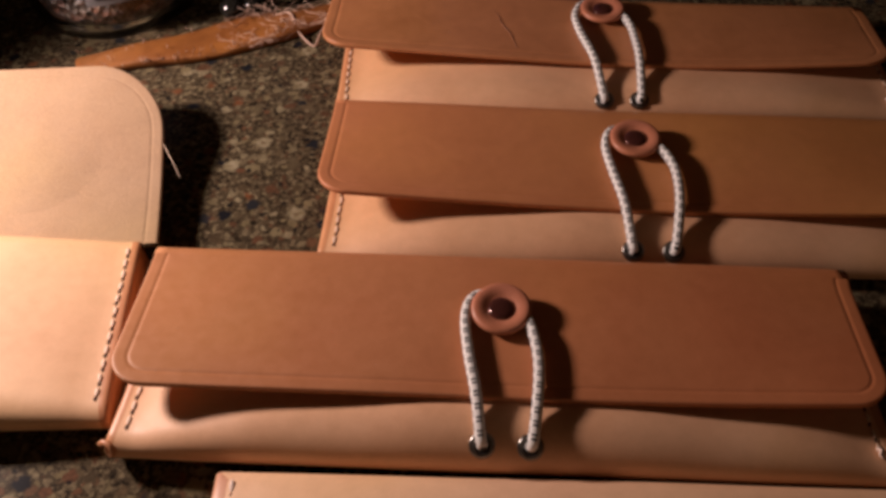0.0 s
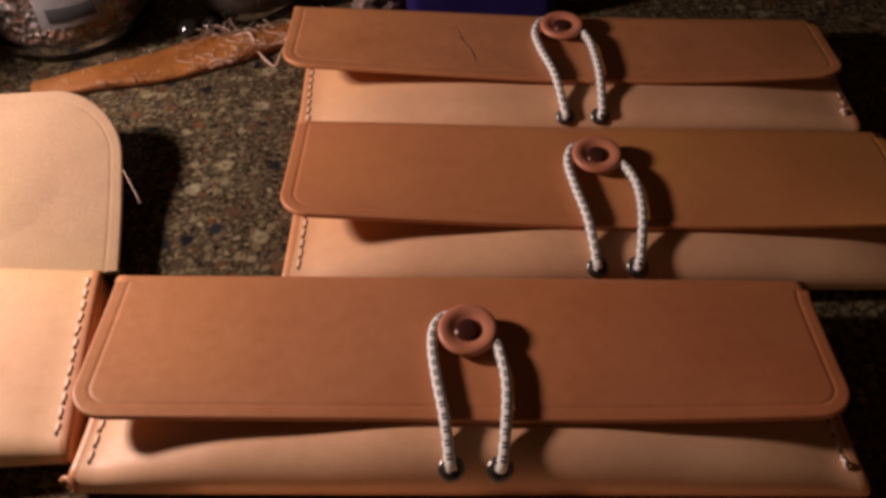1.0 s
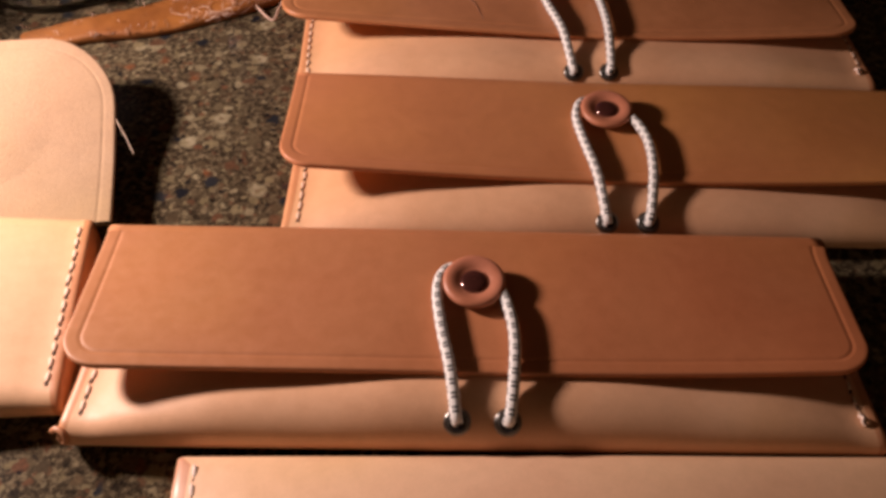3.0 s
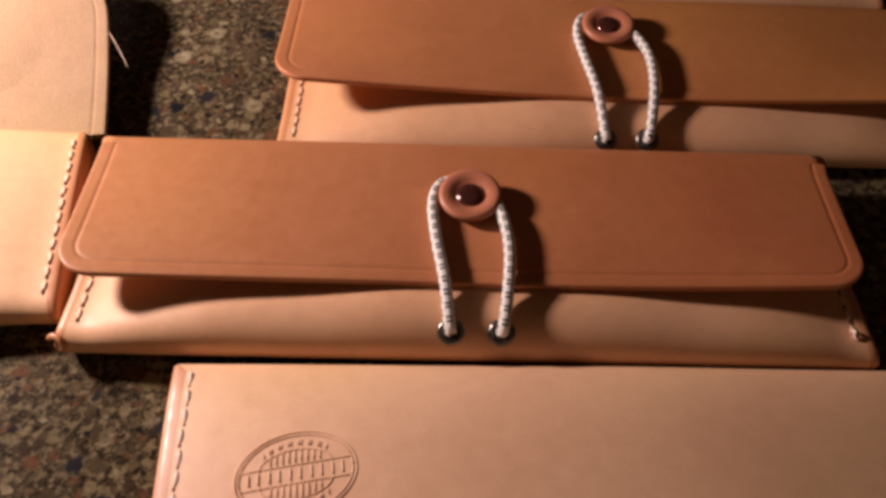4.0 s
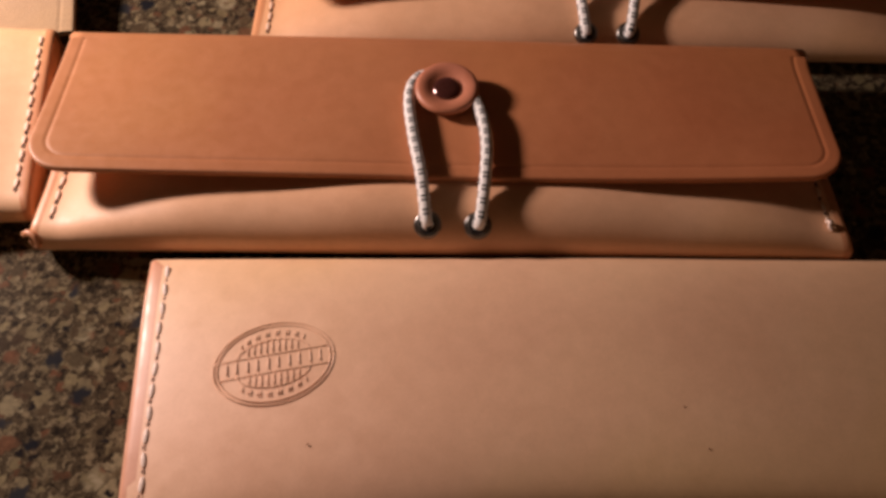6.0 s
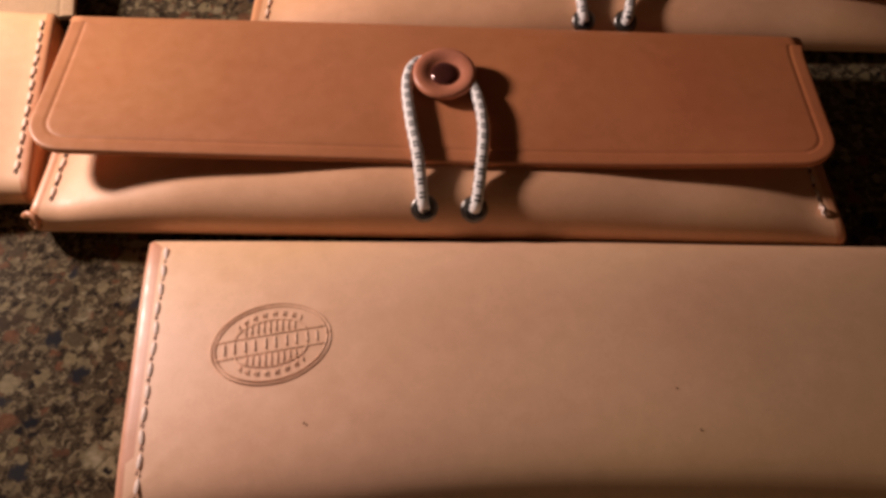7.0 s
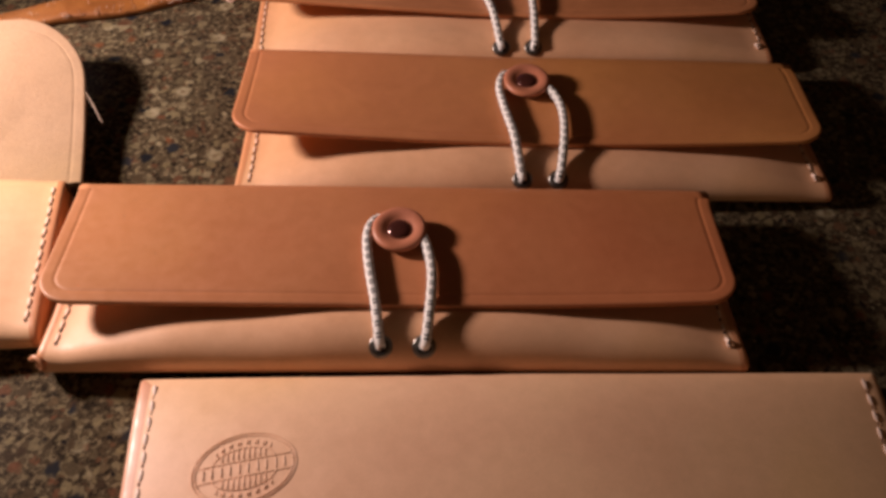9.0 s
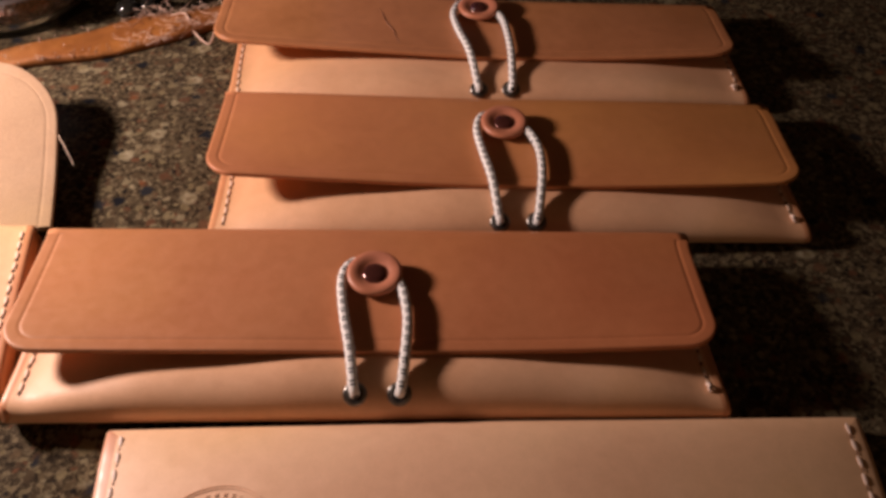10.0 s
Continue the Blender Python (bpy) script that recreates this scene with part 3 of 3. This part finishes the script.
# ---- upturned pouch with pressed mark ----
def upturned_pouch(m):
    p = thing("leather_pouch", m, "pale leather pouch lying face down with pressed oval mark", "pouch", "leather pouches on the counter")
    w, h = 0.2115, 0.069

    def top(x, y):
        reach = 0.106 if x < -0.004 else 0.1095
        fx = max(0.0, 1 - (abs(x + 0.004) / reach) ** 2.0)
        fy = max(0.0, 1 - (abs(y) / (h / 2)) ** 3.2)
        z = 0.0082 + 0.0086 * fx * fy ** 0.8
        z -= 0.0042 * max(0.0, (y - (h / 2 - 0.007)) / 0.007) ** 2.5 * 0.35
        z -= 0.0050 * max(0.0, (-y - (h / 2 - 0.008)) / 0.008) ** 2 * (0.25 + 0.75 * min(1, max(0, (x + 0.05) / 0.05)))
        return z + 0.0002 * math.sin(x * 70 + y * 40) * fx

    def lean(x, y):
        return x * (1 - 0.05 * (h / 2 - y) / h)

    rows = []
    for d, z in ((0.003, 0.0), (0.0008, 0.0), (0.0, 0.0008), (0.0, 0.0042), (0.0007, 0.0048), (0.0, 0.0054)):
        rows.append([(lean(x, y), y, z) for x, y in rounded_path(w, h, 0.0016, d)])
    for d, dz in ((0.0, -0.0014), (0.0002, -0.0009), (0.0006, -0.00045), (0.0012, -0.00012), (0.0022, 0.0), (0.004, 0.0), (0.006, 0), (0.009, 0), (0.012, 0), (0.016, 0), (0.02, 0), (0.025, 0), (0.03, 0), (h / 2 - 0.00002, 0)):
        rows.append([(lean(x, y), y, top(x, y) + dz) for x, y in rounded_path(w, h, 0.0016, d)])
    verts, faces = sheet(rows, True)
    n = len(rows[0])
    part("body", mesh_of("upturned_body", verts, faces, [back_leather, edge_gloss, band_leather], slots=[1 if 3 <= k // n <= 7 else (2 if 8 <= k // n <= 10 and verts[q[0]][0] < -w / 2 * 0.94 and abs(verts[q[0]][1]) < h / 2 - 0.0003 else 0) for k, q in enumerate(faces)], weld=0.00006), p, "smooth pale leather back panel")
    for x, sgn in ((-w / 2 + 0.0053, -1), (w / 2 - 0.0053, 1)):
        stitch_row(p, STITCH_PALE, x, h / 2 - 0.003, -h / 2 + 0.003, lambda y, q=x: top(q, y) + 0.0001, 0.0049, 5, -4 * sgn, 0.05 / h, h / 2)
    # pressed oval mark: two rings, ribs and plain bars
    mx, my, turn = -0.0708, 0.0026, radians(8)

    def ridge(points, rad=0.00022):
        path, rad = [], rad * 0.8
        for x, y in points:
            gx, gy = mx + x * math.cos(turn) - y * math.sin(turn), my + x * math.sin(turn) + y * math.cos(turn)
            path.append(Vector((gx, gy, top(gx, gy) + 0.00002)))
        v, f, uv = tube(path, rad, 6)
        return [Vector((q.x, q.y, top(q.x, q.y) + (q.z - top(q.x, q.y)) * 0.33)) for q in v], f, uv

    mark = []
    for a, b in ((0.0136, 0.0100), (0.0128, 0.0092)):
        mark.append(ridge([(a * math.cos(t), b * math.sin(t)) for t in (2 * math.pi * k / 72 for k in range(73))]))
    for s in (1, -1):
        mark.append(ridge([(0.0082 * math.cos(t), s * (0.0018 + 0.0040 * math.sin(t))) for t in (math.pi * k / 24 for k in range(25))], 0.00018))
        for k in range(-4, 5):
            x = k * 0.0014
            mark.append(ridge([(x, s * 0.0026), (x, s * (0.0018 + 0.0040 * math.sqrt(max(0, 1 - (x / 0.0082) ** 2))))], 0.00018))
    for y in (0.0021, -0.0022):
        mark.append(ridge([(-0.0125 + 0.025 * k / 12, y) for k in range(13)], 0.00016))
    for side in (1, -1):
        for k in range(14):
            t = radians(90 - (k - 6.5) * 6.6 - (1.6 if k % 2 else -1.6))
            lean = 0.35 * math.cos(t)
            x, y = 0.0101 * math.cos(t), side * 0.0074 * math.sin(t)
            mark.append(ridge([(x - 0.00065 * lean, y - side * 0.00065), (x + 0.00065 * lean, y + side * 0.00065)], 0.0002))
    for k in range(5):
        for q in (-0.0011, 0.0011):
            x = -0.0094 + 0.0047 * k + q
            mark.append(ridge([(x, -0.0014 + 0.00056 * n) for n in range(6)], 0.00024))
    v_all, f_all = [], []
    for v, f, _ in mark:
        b = len(v_all)
        v_all += v
        f_all += [tuple(b + i for i in q) for q in f]
    part("pressed_mark", mesh_of("pressed_mark", v_all, f_all, back_leather), p, "oval mark pressed into the leather")
    for x, y, r in ((-0.0615, -0.0165, 0.00025), (0.022, -0.018, 0.0002), (0.018, -0.009, 0.0002)):
        v, f = lathe([(r, 0), (r * 0.7, 0.00012), (0.00001, 0.00015)], 10)
        part("speck", mesh_of("speck", v, f, crease_dark), p, "small dark speck", pose(x, y, top(x, y)))
    return p


upturned_pouch(pose(0.0454, 0.0586, 0, 0, 0, -0.55))


# ---- open pouch ----
def open_pouch(m):
    p = thing("leather_pouch", m, "pale leather pouch with its flap folded open showing suede", "pouch", "leather pouches on the counter")
    part("body", body_mesh("open_body", 0.0125, 0.067, pale_leather, 31, 0.012, 0.045, 0.008, drop=RAISE / FULLER), p, "very pale natural leather body")
    length = 0.0815

    def place(u, s, h):
        f = 1 - s / length
        z = 0.004 + 0.0148 * f ** 2.5 + 0.0012 * (abs(u) / (W / 2)) ** 2
        return Vector((u * (1.0 - 0.113 * f), 0.0672 + length * f, z + h))

    part("flap", flap_mesh("open_flap", place, length, suede, 0.028, 0.002, 0.0, 0.0, 0.0045), p, "rough suede side of the open flap")
    for x, sgn in ((-W / 2 + 0.0038, 1), (W / 2 - 0.0038, -1)):
        stitch_row(p, STITCH, x, 0.006, 0.065, SEAM + 0.0002, 0.0046, 41, -4 * sgn, 0.7)
    return p


open_pouch(thicker(pose(-0.1998, 0.104, 0, 0, 0, 3.0)))


# ---- things behind the pouches ----
def jar(m, r, h, label, has_label):
    p = thing("glass_jar", m, label, "jar", "glass jars behind the pouches")
    outer = [(0.001, 0.0), (r * 0.84, 0.0), (r * 0.94, 0.003), (r * 0.98, 0.009), (r, 0.02), (r, h * 0.78), (r * 0.93, h * 0.86), (r * 0.8, h * 0.92), (r * 0.8, h)]
    inner = [(max(0.0005, q - 0.0025), z + (0.004 if z < 0.01 else 0)) for q, z in reversed(outer)]
    v, f = lathe(outer + inner, 48)
    wall = part("glass_wall", mesh_of("jar_glass", v, f, glass), p, "clear rounded glass")
    wall.visible_shadow = False
    v, f = lathe([(0.0005, 0.0045), (r * 0.7, 0.0045), (r * 0.86, 0.008), (r * 0.9, 0.014), (r * 0.9, h * 0.7), (r * 0.6, h * 0.74), (0.0005, h * 0.72)], 36)
    part("contents", mesh_of("jar_contents", v, f, jar_fill if has_label else dark_stuff), p, "dark brown small parts inside")
    if not has_label:
        rows = [[((r + 0.0003) * math.cos(radians(a)), (r + 0.0003) * math.sin(radians(a)), z) for a in range(-165, -90, 6)] for z in (0.04, 0.06)]
        back = [[(q[0] * 0.995, q[1] * 0.995, q[2]) for q in r0] for r0 in reversed(rows)]
        v, f = sheet(rows + back + [rows[0]])
        part("paper_label", mesh_of("paper_label", v, f, grey_label), p, "grey paper label")
    else:
        for name, a0, a1, z0, z1, mat, text in (("paper_label", -104, -64, 0.02, 0.052, grey_label, "grey paper label"), ("printed_block", -98, -70, 0.023, 0.029, label_ink, "dark printed bar"),
                                                ("orange_block", -52, -42, 0.022, 0.03, orange_label, "orange printed patch")):
            rr = r + (0.0006 if name != "paper_label" else 0.0003)
            rows = [[(rr * math.cos(radians(a0 + (a1 - a0) * k / 14)), rr * math.sin(radians(a0 + (a1 - a0) * k / 14)), z) for k in range(15)] for z in (z0, z1)]
            back = [[(q[0] * 0.997, q[1] * 0.997, q[2]) for q in r0] for r0 in reversed(rows)]
            v, f = sheet(rows + back + [rows[0]])
            part(name, mesh_of(name, v, f, mat), p, text)
    return p


jar(pose(-0.158, 0.3345, 0.0, 0, 0, 18), 0.0385, 0.062, "clear glass jar of dark small parts with grey label", True)
jar(pose(-0.0795, 0.348, 0.0, 0, 0, 40), 0.0242, 0.08, "small clear glass jar catching lamp reflections", False)

v, f = lathe([(0.0005, 0), (0.004, 0), (0.0045, 0.0008), (0.0045, 0.098), (0.005, 0.1), (0.005, 0.128), (0.0042, 0.131), (0.0005, 0.132)], 28)
tagged(part("marker_pen", mesh_of("red_marker", v, f, red_plastic), None, "red plastic marker standing on its end", pose(-0.0495, 0.353, 0)), "", "marker")


def plastic_tub(m, w, d, h):
    p = thing("plastic_tub", m, "dark purple glossy plastic tub with rounded corners", "tub")

    def shell(levels, r):
        rows = [[(x, y, z) for x, y in rounded_path(w, d, r, q)] for q, z in levels]
        v, f = sheet(rows, True)
        n = len(rows[0])
        return v, f + [tuple(reversed(range(n))), tuple(range((len(rows) - 1) * n, len(rows) * n))]

    v, f = shell(((0.003, 0.0), (0.001, 0.0006), (0.0004, 0.002), (0.0002, h * 0.5), (0.0, h - 0.012)), 0.007)
    part("side", mesh_of("tub_side", v, f, purple_plastic), p)
    v, f = shell(((-0.0012, 0.0), (-0.0016, 0.0008), (-0.0016, 0.0095), (-0.0006, 0.0112), (0.003, 0.0122)), 0.008)
    part("lid", mesh_of("tub_lid", v, f, purple_plastic), p, "", pose(0, 0, h - 0.012))
    # thin ridges added to the shape for the tub's vertical highlight streaks
    for x in (-w / 2 + 0.0085, -w / 2 + 0.012):
        v, f, _ = tube([Vector((x, -d / 2 - 0.0001, z)) for z in (0.004, h * 0.5, h - 0.014)], 0.0005, 8)
        part("highlight_ridge", mesh_of("highlight_ridge", v, f, purple_plastic), p)


plastic_tub(pose(0.0265, 0.3575, 0, 0, 0, -1), 0.069, 0.06, 0.11)


def scrap_strip():
    rnd = random.Random(8)
    p = thing("leather_scrap", pose(-0.107, 0.2975, 0.0, 0, 0, 22), "orange leather offcut strip with frayed fibres", "leather scrap")
    w, h = 0.113, 0.017
    rows = []
    for d, z in ((0.001, 0.0), (0.0, 0.0006), (0.0, 0.0026), (0.0006, 0.0032), (0.003, 0.0034), (0.006, 0.0034), (0.0084, 0.0034)):
        rows.append([(x, y * (0.8 + 0.55 * math.exp(-((x - 0.008) / 0.026) ** 2)) + 0.05 * x * x * 14 + 0.0007 * math.sin(x * 130) + 0.0003 * math.sin(x * 700), z + 0.001 * math.sin(x * 60) ** 2 * (z > 0.001)) for x, y in rounded_path(w, h, 0.002, d)])
    v, f = sheet(rows, True)
    n = len(rows[0])
    f.append(tuple(reversed(range(n))))
    part("strip", mesh_of("scrap_strip", v, f, scrap_leather, weld=0.0005), p, "orange leather strip")
    va, fa = [], []
    for k in range(210):
        x = rnd.uniform(-0.058, 0.058) if k % 3 == 0 else rnd.gauss(0.03, 0.017)
        edge = rnd.random() < 0.6
        y = (rnd.choice((-0.0085, -0.0085, 0.0085)) + rnd.gauss(0, 0.0006) if edge else rnd.uniform(-0.008, 0.008)) * (0.8 + 0.55 * math.exp(-((x - 0.008) / 0.026) ** 2)) + 0.7 * x * x
        ln = rnd.uniform(0.001, 0.003) if x < 0.01 else rnd.uniform(0.004, 0.014)
        ang = rnd.uniform(0, 6.28)
        a = Vector((x, y, 0.0036))
        mid = a + Vector((math.cos(ang) * ln * 0.5, math.sin(ang) * ln * 0.35, rnd.uniform(0.0005, 0.003)))
        b = mid + Vector((math.cos(ang + rnd.uniform(-1, 1)) * ln * 0.5, math.sin(ang + rnd.uniform(-1, 1)) * ln * 0.35, rnd.uniform(-0.002, 0.001)))
        v, f, _ = tube(spline([a, mid, b], 4), rnd.uniform(0.00009, 0.0002), 4, True)
        o = len(va)
        va += v
        fa += [tuple(o + i for i in q) for q in f]
    tagged(part("frayed_fibre", mesh_of("frayed_fibre", va, fa, fibre), p, "pinkish frayed fibres"), kind="stuff")
    return p


scrap_strip()


def loose_thread(points, rad, mat, label):
    v, f, _ = tube(spline(points, 8), rad, 7)
    tagged(part("loose_thread", mesh_of("loose_thread", v, f, mat), None, label), "", "thread")


loose_thread([(-0.084, 0.314, 0.004), (-0.076, 0.315, 0.005), (-0.071, 0.304, 0.003), (-0.0635, 0.2965, 0.0005), (-0.061, 0.302, 0.003), (-0.058, 0.31, 0.005)], 0.00045, fibre, "pale kinked thread end by the leather scrap")
loose_thread([(-0.109, 0.224, 0.0125), (-0.1035, 0.2155, 0.0128), (-0.0985, 0.2072, 0.0128), (-0.0955, 0.2022, 0.0105)], 0.00013, thread_tan, "thin pale thread hanging off the open flap")

bm = bmesh.new()
bmesh.ops.create_uvsphere(bm, u_segments=24, v_segments=14, radius=0.0055)
for q in bm.verts:
    q.co.z = q.co.z * 0.8 + 0.0044
me = bpy.data.meshes.new("bead")
bm.to_mesh(me)
bm.free()
me.materials.append(bead_black)
me.polygons.foreach_set("use_smooth", [True] * len(me.polygons))
tagged(part("glass_bead", me, None, "dark glossy round bead beside the leather scrap", pose(-0.103, 0.3205, 0.0)), "", "bead")
tagged(part("glass_bead", me, None, "dark glossy round bead beside the leather scrap", pose(-0.0945, 0.3245, 0.0, 0, 0, 40) @ Matrix.Scale(0.8, 4)), "", "bead")

bm = bmesh.new()
bmesh.ops.create_icosphere(bm, subdivisions=3, radius=0.008)
for q in bm.verts:
    n = noise.noise(q.co * 160) * 0.004 + noise.noise(q.co * 420) * 0.002
    q.co += q.co.normalized() * n
    q.co.z = max(0, q.co.z * 0.7 + 0.006)
    q.co.x *= 1.3
me = bpy.data.meshes.new("paper_scrap")
bm.to_mesh(me)
bm.free()
me.materials.append(paper)
tagged(part("paper_scrap", me, None, "small crumpled pale paper scrap beside the purple tub", pose(-0.021, 0.3375, 0, 0, 0, 30)), "", "paper")
